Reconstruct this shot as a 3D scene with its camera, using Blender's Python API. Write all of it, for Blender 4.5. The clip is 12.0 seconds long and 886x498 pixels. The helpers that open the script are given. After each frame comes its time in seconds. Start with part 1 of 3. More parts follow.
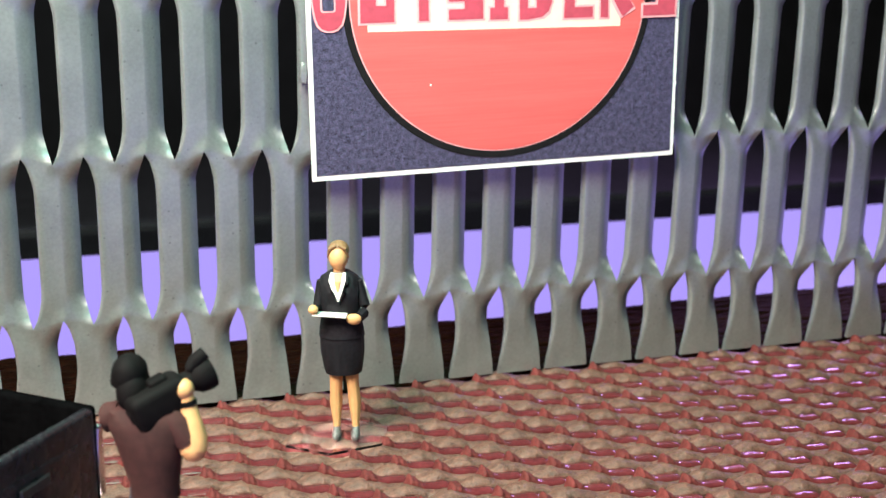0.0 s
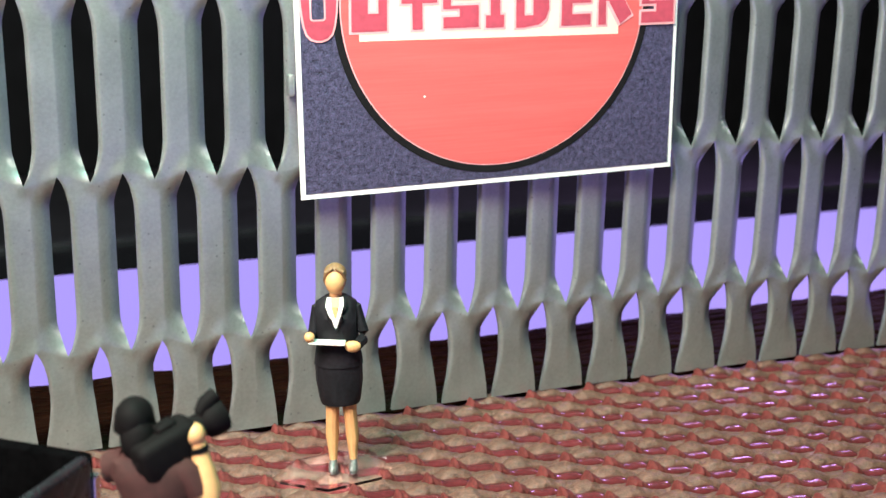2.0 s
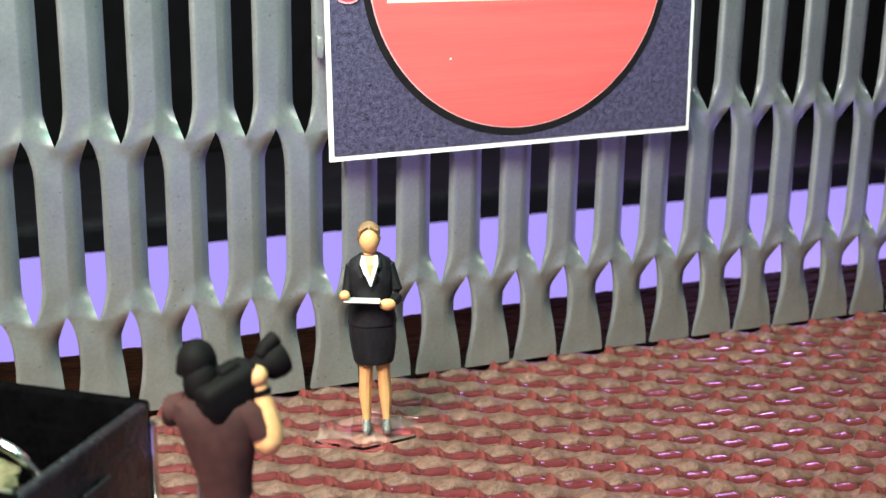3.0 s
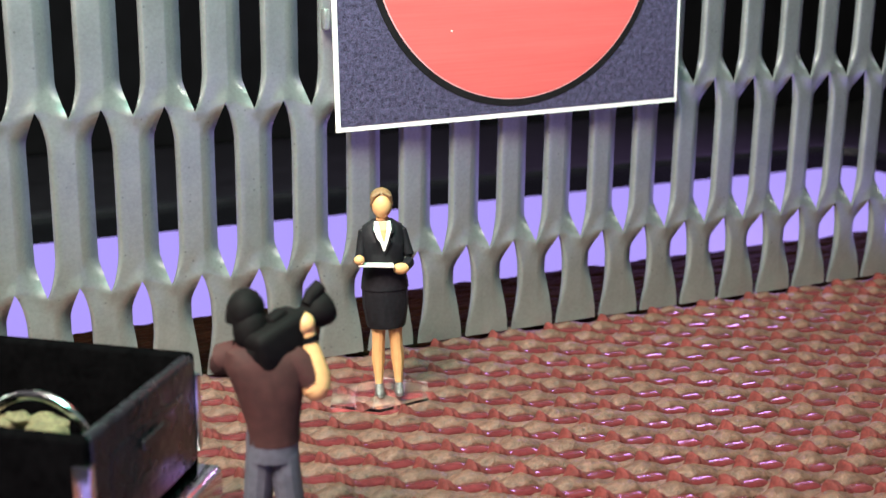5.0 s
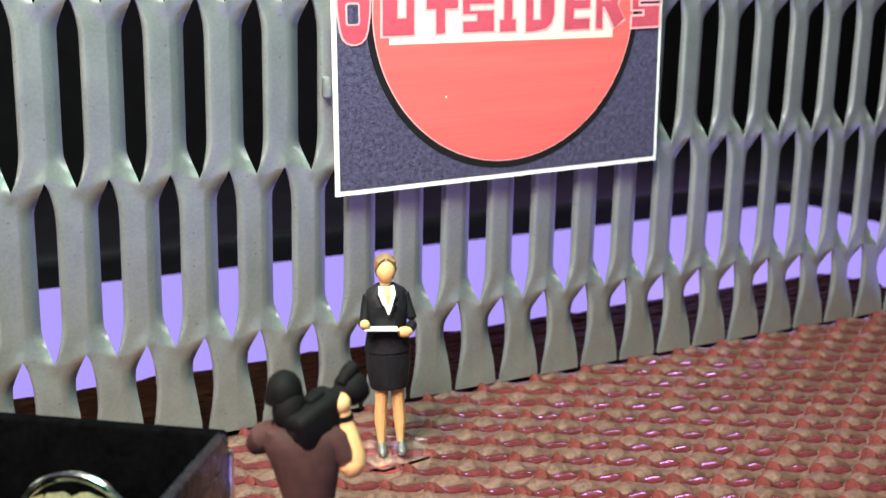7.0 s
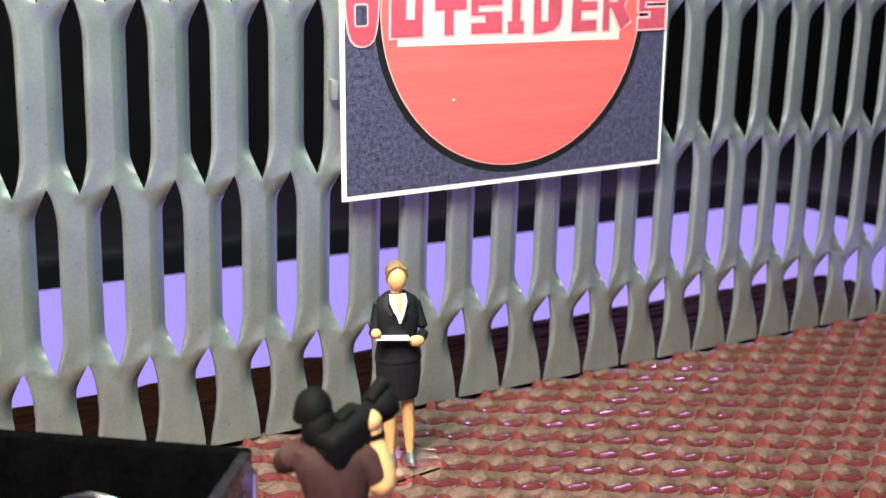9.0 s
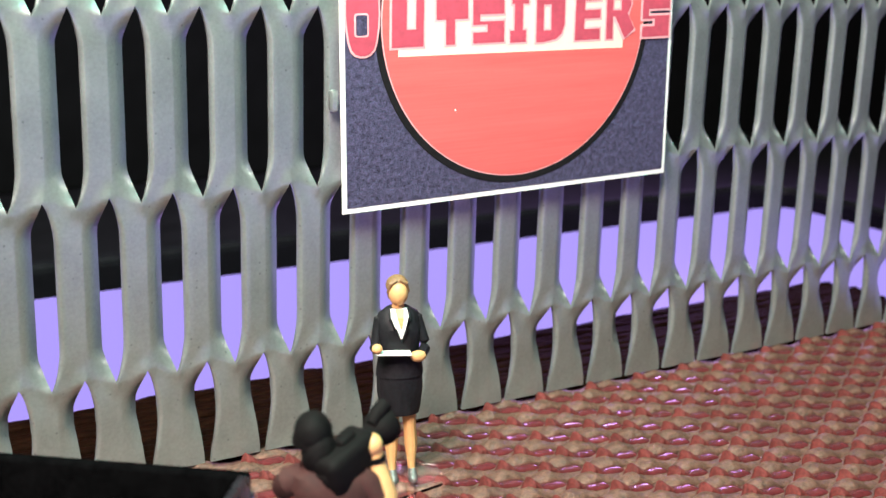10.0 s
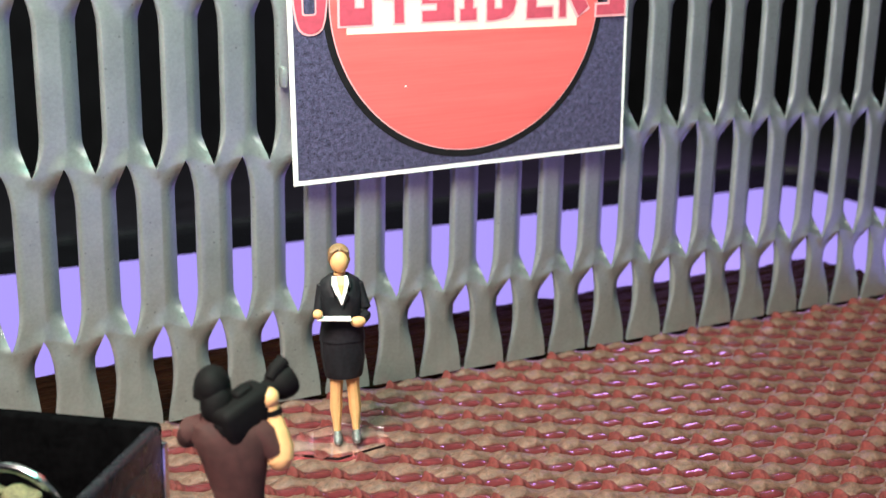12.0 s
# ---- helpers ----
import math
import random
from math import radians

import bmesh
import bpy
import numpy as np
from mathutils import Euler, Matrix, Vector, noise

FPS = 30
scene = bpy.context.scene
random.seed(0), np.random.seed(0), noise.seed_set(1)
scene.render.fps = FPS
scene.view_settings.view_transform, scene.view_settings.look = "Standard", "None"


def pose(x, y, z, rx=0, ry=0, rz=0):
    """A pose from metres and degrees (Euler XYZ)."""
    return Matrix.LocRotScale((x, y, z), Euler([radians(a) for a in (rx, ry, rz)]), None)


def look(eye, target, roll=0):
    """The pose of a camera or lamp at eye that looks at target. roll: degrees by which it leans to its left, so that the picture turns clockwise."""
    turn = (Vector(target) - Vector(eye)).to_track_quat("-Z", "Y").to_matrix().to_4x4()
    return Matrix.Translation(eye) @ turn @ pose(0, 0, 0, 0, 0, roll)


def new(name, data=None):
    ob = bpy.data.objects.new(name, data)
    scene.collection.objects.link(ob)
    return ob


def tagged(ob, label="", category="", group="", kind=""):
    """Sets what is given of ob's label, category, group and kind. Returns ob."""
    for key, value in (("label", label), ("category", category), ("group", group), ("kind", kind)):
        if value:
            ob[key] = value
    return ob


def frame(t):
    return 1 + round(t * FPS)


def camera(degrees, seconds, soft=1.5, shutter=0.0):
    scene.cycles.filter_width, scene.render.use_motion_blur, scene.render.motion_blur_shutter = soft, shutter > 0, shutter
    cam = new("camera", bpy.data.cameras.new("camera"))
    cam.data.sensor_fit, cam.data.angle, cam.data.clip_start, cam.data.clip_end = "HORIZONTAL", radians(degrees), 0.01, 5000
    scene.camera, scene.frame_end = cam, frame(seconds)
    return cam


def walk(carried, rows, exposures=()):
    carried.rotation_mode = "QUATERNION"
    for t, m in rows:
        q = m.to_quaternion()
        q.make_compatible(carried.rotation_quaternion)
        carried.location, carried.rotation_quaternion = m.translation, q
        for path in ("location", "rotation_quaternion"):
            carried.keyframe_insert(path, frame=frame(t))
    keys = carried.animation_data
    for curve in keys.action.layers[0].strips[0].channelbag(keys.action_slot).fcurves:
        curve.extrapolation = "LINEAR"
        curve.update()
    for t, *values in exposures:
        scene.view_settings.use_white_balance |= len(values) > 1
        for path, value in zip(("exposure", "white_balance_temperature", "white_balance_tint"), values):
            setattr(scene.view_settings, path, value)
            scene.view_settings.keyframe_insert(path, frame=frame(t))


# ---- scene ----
cam = camera(40.0, 12.0, soft=1.5)
U = 0.00805  # metres in one plan unit: a 1:64 figurine is 3.23 units tall
cam.data.dof.use_dof = True
cam.data.dof.focus_distance = 18.0 * U
cam.data.dof.aperture_fstop = 47.0
PATH = [
    (0, (-5.901, -19.347, 8.132), (-5.31, -17.514, 7.592), 1.0),
    (0.5, (-6.247, -18.895, 8.09), (-5.633, -17.071, 7.546), 1.3),
    (1, (-6.475, -18.507, 8.047), (-5.834, -16.691, 7.507), 1.4),
    (1.5, (-6.681, -18.135, 8.027), (-6.004, -16.33, 7.494), 1.3),
    (2, (-6.62, -18.01, 8.073), (-5.915, -16.215, 7.543), 1.1),
    (2.5, (-7.214, -17.867, 7.816), (-6.481, -16.081, 7.292), 0.9),
    (3, (-7.612, -17.887, 7.466), (-6.854, -16.112, 6.94), 0.9),
    (5, (-8.866, -17.94, 6.945), (-8.008, -16.207, 6.433), 0.7),
    (5.5, (-9.299, -17.835, 7.078), (-8.423, -16.113, 6.561), 0.9),
    (6, (-9.51, -17.794, 7.248), (-8.611, -16.081, 6.74), 0.8),
    (6.5, (-9.76, -17.752, 7.638), (-8.835, -16.053, 7.131), 1.1),
    (7, (-10.037, -17.717, 7.756), (-9.07, -16.035, 7.272), 1.2),
    (9, (-10.53, -16.941, 7.843), (-9.504, -15.297, 7.35), 1.7),
    (9.5, (-10.51, -16.768, 8.046), (-9.482, -15.127, 7.546), 1.8),
    (10, (-10.382, -16.671, 8.009), (-9.358, -15.027, 7.512), 1.6),
    (10.5, (-10.067, -16.743, 8.009), (-9.056, -15.09, 7.512), 1.5),
    (11, (-9.908, -17.099, 7.956), (-8.916, -15.439, 7.447), 1.6),
    (11.5, (-9.569, -17.585, 8.018), (-8.598, -15.912, 7.508), 1.3),
    (12, (-9.13, -18.242, 8.028), (-8.2, -16.551, 7.503), 1.1),
]
walk(cam, [(t, look([U * c for c in eye], [U * c for c in target], roll)) for t, eye, target, roll in PATH])

# ---------------------------------------------------------------- light
world = bpy.data.worlds.new("dark_room")
scene.world = world
world.use_nodes = True
world.node_tree.nodes["Background"].inputs["Color"].default_value = (0.33, 0.30, 0.40, 1)
world.node_tree.nodes["Background"].inputs["Strength"].default_value = 0.20


def area_lamp(name, eye, target, size, watts, colour):
    data = bpy.data.lights.new(name, "AREA")
    data.shape, data.size, data.energy, data.color = "DISK", size * U, watts, colour
    ob = new(name, data)
    ob.matrix_world = look([U * c for c in eye], [U * c for c in target])
    return ob


area_lamp("desk_lamp_light", (-17, -15, 25), (0, -1, 3), 13, 1.98, (1.0, 0.845, 0.78))
area_lamp("teal_led_light", (-5, -10, 24), (-10, 0, 7), 9, 0.48, (0.24, 1.0, 0.76))
area_lamp("violet_led_light", (24, 18, 14), (4, -5, 0), 6, 0.30, (0.62, 0.34, 1.0))


# ---------------------------------------------------------------- materials
def mat(name, colour, rough=0.5, metal=0.0, scale=600.0, vary=0.25, bump=0.0, fine=4.0, coat=0.0, random_by_object=0.0, stretch=(1, 1, 1), spec=0.5, whole=False, specks=0.0):
    """A surface whose colour and roughness vary at two sizes; scale is in cells per metre."""
    m = bpy.data.materials.new(name)
    m.use_nodes = True
    t = m.node_tree
    n, l = t.nodes, t.links
    b = n["Principled BSDF"]
    co = n.new("ShaderNodeTexCoord")
    mp = n.new("ShaderNodeMapping")
    mp.inputs["Scale"].default_value = stretch
    if whole:
        l.new(n.new("ShaderNodeNewGeometry").outputs["Position"], mp.inputs["Vector"])
    else:
        l.new(co.outputs["Object"], mp.inputs["Vector"])
    big = n.new("ShaderNodeTexNoise")
    big.inputs["Scale"].default_value, big.inputs["Detail"].default_value = scale, 3
    small = n.new("ShaderNodeTexNoise")
    small.inputs["Scale"].default_value, small.inputs["Detail"].default_value = scale * fine, 5
    off = n.new("ShaderNodeVectorMath")
    off.operation = "ADD"
    info = n.new("ShaderNodeObjectInfo")
    l.new(mp.outputs["Vector"], off.inputs[0])
    if not whole:
        l.new(info.outputs["Random"], off.inputs[1])
    for tex in (big, small):
        l.new(off.outputs["Vector"], tex.inputs["Vector"])
    mixed = n.new("ShaderNodeMath")
    mixed.operation = "MULTIPLY_ADD"
    mixed.inputs[1].default_value = 0.5
    half = n.new("ShaderNodeMath")
    half.operation = "MULTIPLY"
    half.inputs[1].default_value = 0.5
    l.new(small.outputs["Fac"], half.inputs[0])
    l.new(big.outputs["Fac"], mixed.inputs[0])
    l.new(half.outputs[0], mixed.inputs[2])
    ramp = n.new("ShaderNodeValToRGB")
    lo, hi = ramp.color_ramp.elements
    lo.position, hi.position = 0.34, 0.66
    lo.color = (*[c * (1 - vary) for c in colour], 1)
    hi.color = (*[min(1, c * (1 + vary)) for c in colour], 1)
    l.new(mixed.outputs[0], ramp.inputs["Fac"])
    last = ramp.outputs["Color"]
    if random_by_object:
        hsv = n.new("ShaderNodeHueSaturation")
        rng = n.new("ShaderNodeMapRange")
        rng.inputs["To Min"].default_value, rng.inputs["To Max"].default_value = 1 - random_by_object, 1 + random_by_object
        l.new(info.outputs["Random"], rng.inputs["Value"])
        l.new(rng.outputs["Result"], hsv.inputs["Value"])
        l.new(last, hsv.inputs["Color"])
        last = hsv.outputs["Color"]
    if specks:
        vor = n.new("ShaderNodeTexVoronoi")
        vor.inputs["Scale"].default_value = specks
        l.new(off.outputs["Vector"], vor.inputs["Vector"])
        spot = n.new("ShaderNodeMapRange")
        spot.inputs["From Min"].default_value, spot.inputs["From Max"].default_value = 0.10, 0.22
        spot.inputs["To Min"].default_value, spot.inputs["To Max"].default_value = 0.68, 1.0
        l.new(vor.outputs["Distance"], spot.inputs["Value"])
        pick = n.new("ShaderNodeMath")
        pick.operation = "GREATER_THAN"
        pick.inputs[1].default_value = 0.14
        sep = n.new("ShaderNodeSeparateColor")
        l.new(vor.outputs["Color"], sep.inputs["Color"])
        l.new(sep.outputs["Red"], pick.inputs[0])
        keep = n.new("ShaderNodeMath")
        keep.operation = "MAXIMUM"
        l.new(spot.outputs["Result"], keep.inputs[0])
        l.new(pick.outputs[0], keep.inputs[1])
        dark = n.new("ShaderNodeMix")
        dark.data_type, dark.blend_type = "RGBA", "MULTIPLY"
        dark.inputs["Factor"].default_value = 1.0
        l.new(last, dark.inputs["A"])
        l.new(keep.outputs[0], dark.inputs["B"])
        last = dark.outputs["Result"]
    l.new(last, b.inputs["Base Color"])
    rr = n.new("ShaderNodeMapRange")
    rr.inputs["To Min"].default_value, rr.inputs["To Max"].default_value = max(0.02, rough - 0.12), min(1, rough + 0.12)
    l.new(mixed.outputs[0], rr.inputs["Value"])
    l.new(rr.outputs["Result"], b.inputs["Roughness"])
    b.inputs["Metallic"].default_value = metal
    b.inputs["Coat Weight"].default_value = coat
    b.inputs["Specular IOR Level"].default_value = spec
    if bump:
        bp = n.new("ShaderNodeBump")
        bp.inputs["Strength"].default_value, bp.inputs["Distance"].default_value = bump, 0.0003
        l.new(mixed.outputs[0], bp.inputs["Height"])
        l.new(bp.outputs["Normal"], b.inputs["Normal"])
    return m


STEEL = mat("galvanised_steel", (0.39, 0.42, 0.405), 0.34, 0.72, 200, 0.13, 0.12, 12, random_by_object=0.02, whole=True, specks=1100)
RED_YARN = mat("red_vinyl_yarn", (0.110, 0.020, 0.022), 0.20, 0, 500, 0.30, 0.06, 5, random_by_object=0.10)
RED_FOLD = mat("frayed_red_fold", (0.118, 0.023, 0.020), 0.75, 0, 700, 0.40, 0.8, 4, random_by_object=0.10, spec=0.25)
# near-black yarn colour holds the shade on the mat behind the grille
SHADED_YARN = mat("shaded_vinyl_yarn", (0.020, 0.008, 0.004), 0.6, 0, 600, 0.5, 0.4, 5, spec=0.02)
BROWN_YARN = mat("brown_vinyl_yarn", (0.130, 0.064, 0.044), 0.48, 0, 1300, 0.65, 1.0, 4, random_by_object=0.08)
BOARD = mat("black_board", (0.012, 0.008, 0.008), 0.7, 0, 300, 0.3)
PAPER = mat("white_paper", (0.80, 0.79, 0.76), 0.75, 0, 200, 0.04)
NAVY = mat("navy_print", (0.060, 0.054, 0.100), 0.40, 0, 1500, 0.8, 0.7, 3, spec=0.5)
BLACK_INK = mat("black_print", (0.010, 0.009, 0.010), 0.85, 0, 500, 0.3, spec=0.1)
RED_INK = mat("coral_red_print", (0.66, 0.100, 0.095), 0.8, 0, 110, 0.13, 0.0, 6, stretch=(0.2, 1, 5))
CRIMSON = mat("crimson_print", (0.46, 0.055, 0.090), 0.8, 0, 300, 0.15)
PINK_LINE = mat("pale_pink_print", (0.80, 0.36, 0.38), 0.6, 0, 300, 0.1)
CREAM = mat("cream_print", (0.72, 0.62, 0.50), 0.65, 0, 200, 0.05)
BLACK_PLASTIC = mat("black_plastic", (0.012, 0.012, 0.014), 0.38, 0, 500, 0.4, 0.15)
BED_BLACK = mat("matt_black_bed", (0.002, 0.002, 0.0022), 0.9, 0, 400, 0.4, 0.1, spec=0.0)
TRUCK_BLACK = mat("black_truck_paint", (0.009, 0.008, 0.011), 0.28, 0, 260, 0.4, 1.0, 3, spec=0.35)
CHROME = mat("worn_chrome", (0.70, 0.70, 0.69), 0.16, 1.0, 400, 0.12, 0.1)
HAY = mat("straw_load", (0.10, 0.09, 0.042), 0.8, 0, 900, 0.5, 0.6)
PLANK = mat("olive_plank", (0.11, 0.105, 0.07), 0.6, 0, 300, 0.35, 0.3, stretch=(3, 0.4, 3))
RUBBER = mat("tyre_rubber", (0.02, 0.02, 0.02), 0.7, 0, 500, 0.3, 0.2)
SUIT = mat("black_painted_suit", (0.009, 0.009, 0.011), 0.55, 0, 500, 0.4, 0.2, spec=0.2)
SKIN = mat("skin_tone_paint", (0.62, 0.34, 0.14), 0.55, 0, 400, 0.08, 0.1)
HAIR = mat("brown_hair_paint", (0.20, 0.115, 0.05), 0.55, 0, 700, 0.3, 0.3)
BLOUSE = mat("white_blouse_paint", (0.75, 0.72, 0.66), 0.5, 0, 500, 0.15, 0.3)
SHOE = mat("silver_shoe_paint", (0.17, 0.165, 0.16), 0.35, 0.5, 700, 0.5, 0.4)
SHIRT = mat("brown_shirt_paint", (0.042, 0.016, 0.014), 0.8, 0, 300, 0.3, 0.3, spec=0.25)
JEANS = mat("grey_blue_jeans_paint", (0.075, 0.078, 0.098), 0.6, 0, 400, 0.25, 0.3)
CAP = mat("black_cap_paint", (0.005, 0.0045, 0.0045), 0.7, 0, 400, 0.3, 0.2, spec=0.08)
WALL = mat("black_wall", (0.004, 0.004, 0.0045), 0.95, 0, 40, 0.3, spec=0.1)
TABLE = mat("black_table", (0.006, 0.006, 0.007), 0.5, 0, 40, 0.3)
BEZEL = mat("black_glass_bezel", (0.006, 0.006, 0.007), 0.18, 0, 60, 0.2)

GLOW = bpy.data.materials.new("violet_screen")
GLOW.use_nodes = True
g = GLOW.node_tree.nodes["Principled BSDF"]
g.inputs["Base Color"].default_value = (0.02, 0.02, 0.03, 1)
g.inputs["Roughness"].default_value = 0.25
g.inputs["Emission Color"].default_value = (0.43, 0.33, 1.0, 1)
g.inputs["Emission Strength"].default_value = 1.0

CLEAR = bpy.data.materials.new("clear_acrylic")
CLEAR.use_nodes = True
c = CLEAR.node_tree.nodes["Principled BSDF"]
c.inputs["Base Color"].default_value = (0.93, 0.93, 0.95, 1)
c.inputs["Roughness"].default_value = 0.05
c.inputs["Transmission Weight"].default_value = 1.0
c.inputs["IOR"].default_value = 1.42


# ---------------------------------------------------------------- building helpers (plan units in, metres out)
def finish(name, bm, material, parent=None, label="", smooth=True):
    me = bpy.data.meshes.new(name)
    bmesh.ops.recalc_face_normals(bm, faces=bm.faces)
    bm.to_mesh(me)
    bm.free()
    me.transform(Matrix.Scale(U, 4))
    for m in material if isinstance(material, (list, tuple)) else (material,):
        me.materials.append(m)
    if smooth:
        me.shade_smooth()
        me.set_sharp_from_angle(angle=radians(30))
    ob = new(name, me)
    if parent is not None:
        ob.parent = parent
    if label:
        tagged(ob, label)
    return ob


def part(name, bm, material, parent, label="", smooth=True):
    return finish(name, bm, material, parent, label, smooth)


def empty(name, m=None):
    ob = new(name)
    ob.empty_display_size = 0.005
    if m is not None:
        ob.matrix_world = m
    return ob


def at(x, y, z, rx=0, ry=0, rz=0):
    return pose(U * x, U * y, U * z, rx, ry, rz)


def add_box(bm, lo, hi, bevel=0.0, seg=2, mi=0, m=None):
    r = bmesh.ops.create_cube(bm, size=1)
    vs = r["verts"]
    for v in vs:
        v.co = Vector([(lo[i] + hi[i]) / 2 + v.co[i] * (hi[i] - lo[i]) for i in range(3)])
    if bevel:
        es = {e for v in vs for e in v.link_edges}
        b = bmesh.ops.bevel(bm, geom=list(es), offset=bevel, segments=seg, profile=0.5, affect="EDGES")
        vs = list({v for f in b["faces"] for v in f.verts} | {v for v in vs if v.is_valid})
    fs = {f for v in vs for f in v.link_faces}
    for f in fs:
        f.material_index = mi
    if m is not None:
        bmesh.ops.transform(bm, matrix=m, verts=vs)
    return vs


def loft(bm, rings, mi=0, cap=True, closed=True):
    """Skin between rings of points; material index may be a list with one entry per band."""
    rows = [[bm.verts.new(p) for p in ring] for ring in rings]
    n = len(rows[0])
    for i in range(len(rows) - 1):
        for j in range(n if closed else n - 1):
            f = bm.faces.new((rows[i][j], rows[i][(j + 1) % n], rows[i + 1][(j + 1) % n], rows[i + 1][j]))
            f.material_index = mi[i] if isinstance(mi, (list, tuple)) else mi
    if cap:
        for k, row in ((0, rows[0]), (-1, rows[-1])):
            f = bm.faces.new(row)
            f.material_index = mi[k] if isinstance(mi, (list, tuple)) else mi
    return rows


def oval(cx, cy, z, rx, ry, n=14, turn=0.0):
    ca, sa = math.cos(turn), math.sin(turn)
    out = []
    for i in range(n):
        a = 2 * math.pi * i / n
        x, y = rx * math.cos(a), ry * math.sin(a)
        out.append(Vector((cx + x * ca - y * sa, cy + x * sa + y * ca, z)))
    return out


def tube(bm, points, radii, n=10, mi=0, flat=1.0):
    """A limb or pipe along points, with a radius at each."""
    pts = [Vector(p) for p in points]
    rings = []
    for i, p in enumerate(pts):
        d = (pts[min(i + 1, len(pts) - 1)] - pts[max(i - 1, 0)]).normalized()
        up = Vector((0, 0, 1)) if abs(d.z) < 0.9 else Vector((0, 1, 0))
        s = d.cross(up).normalized()
        w = s.cross(d).normalized()
        rings.append([p + radii[i] * (math.cos(2 * math.pi * k / n) * s + flat * math.sin(2 * math.pi * k / n) * w) for k in range(n)])
    return loft(bm, rings, mi)


def ball(bm, centre, r, mi=0, squash=(1, 1, 1), seg=14):
    s = bmesh.ops.create_uvsphere(bm, u_segments=seg, v_segments=9, radius=1)
    for v in s["verts"]:
        v.co = Vector([centre[i] + v.co[i] * r * squash[i] for i in range(3)])
    for f in {f for v in s["verts"] for f in v.link_faces}:
        f.material_index = mi
    return s["verts"]


def plate(bm, outline, y0, y1, mi=0):
    """A flat sheet from an outline of (x, z), between two depths."""
    return loft(bm, [[Vector((x, y0, z)) for x, z in outline], [Vector((x, y1, z)) for x, z in outline]], mi)


def slab(bm, outline, z0, z1, mi=0):
    return loft(bm, [[Vector((x, y, z0)) for x, y in outline], [Vector((x, y, z1)) for x, y in outline]], mi)


def rounded(x0, y0, x1, y1, r, n=6):
    pts = []
    for cx, cy, a0 in ((x1 - r, y1 - r, 0), (x0 + r, y1 - r, 90), (x0 + r, y0 + r, 180), (x1 - r, y0 + r, 270)):
        for k in range(n + 1):
            a = radians(a0 + 90 * k / n)
            pts.append((cx + r * math.cos(a), cy + r * math.sin(a)))
    return pts


# ---------------------------------------------------------------- the room and the table
TABLE_Z = -1.0
bm = bmesh.new()
add_box(bm, (-44, -46, TABLE_Z - 3), (48, 30, TABLE_Z), 0.2)
tagged(finish("table", bm, TABLE), "black tabletop under the lit screen", "table", kind="structure")
bm = bmesh.new()
add_box(bm, (-44, 26.0, TABLE_Z), (48, 27.0, 26), 0.2)
tagged(finish("backdrop", bm, WALL), "plain black board standing behind the screen", "backdrop", kind="structure")

# ---------------------------------------------------------------- the lit screen under the mat
screen = empty("light_panel", at(0, 0, TABLE_Z))
tagged(screen, "black-framed light panel lying flat, glowing violet", "light panel")
SCREEN_TOP = 0.5
bm = bmesh.new()
slab(bm, rounded(-19.5, -32.0, 23.4, 14.6, 1.8), 0.0, SCREEN_TOP - 0.03)
part("body", bm, BEZEL, screen, "glossy black body with a wide bezel")
bm = bmesh.new()
slab(bm, rounded(-17.0, -29.5, 20.75, 11.55, 1.0), SCREEN_TOP - 0.02, SCREEN_TOP)
part("display", bm, GLOW, screen, "evenly glowing violet display", smooth=False)
bm = bmesh.new()
outer, inner = rounded(-19.6, -32.1, 23.5, 14.7, 1.9), rounded(-19.2, -31.7, 23.1, 14.3, 1.6)
loft(bm, [[Vector((x, y, z)) for x, y in o] for o, z in ((outer, 0.1), (outer, SCREEN_TOP + 0.10), (inner, SCREEN_TOP + 0.10), (inner, 0.1))], cap=False)
part("edge_lip", bm, BLACK_PLASTIC, screen)

# ---------------------------------------------------------------- the woven mat
MAT_X0, MAT_X1, MAT_Y0, MAT_Y1 = -15.4, 13.6, -9.4, 3.6
SHADE_Y = 0.30               # the weave ends under the grille; dark ribs behind it paint in the shade there
WARP, WEFT = 0.57, 0.355   # half the repeat along a row, and the spacing of the rows
place_mat = empty("woven_mat", at(0, 0, -0.19))
tagged(place_mat, "woven vinyl mat of red and brown yarns, its shaded rear painted dark", "mat")
bm = bmesh.new()
slab(bm, rounded(MAT_X0 + 0.2, MAT_Y0 + 0.2, MAT_X1 - 0.2, MAT_Y1 - 0.2, 1.3), -0.31, -0.10)
part("backing", bm, BOARD, place_mat, "dark stiff backing under the weave")


def inset(d, r=1.3):
    """How far a strand must draw back where the mat's corner is rounded off, d from the edge."""
    return 0.0 if d >= r else r - math.sqrt(max(0.0, r * r - (r - d) ** 2))


X_OFF = MAT_X0 + WARP / 2
Y_OFF = MAT_Y0 + WEFT / 2
n_rows = int((SHADE_Y - MAT_Y0) / WEFT)


def wobble(x, seed, size):
    """Smooth uneven ripple along a strand, between about -1 and 1."""
    r = np.random.default_rng(seed)
    out = np.zeros_like(x)
    for k in range(5):
        out += np.sin(x * (1.0 + 0.9 * k) / size + r.uniform(0, 6.3)) / (1 + 0.45 * k)
    return out / 2.2


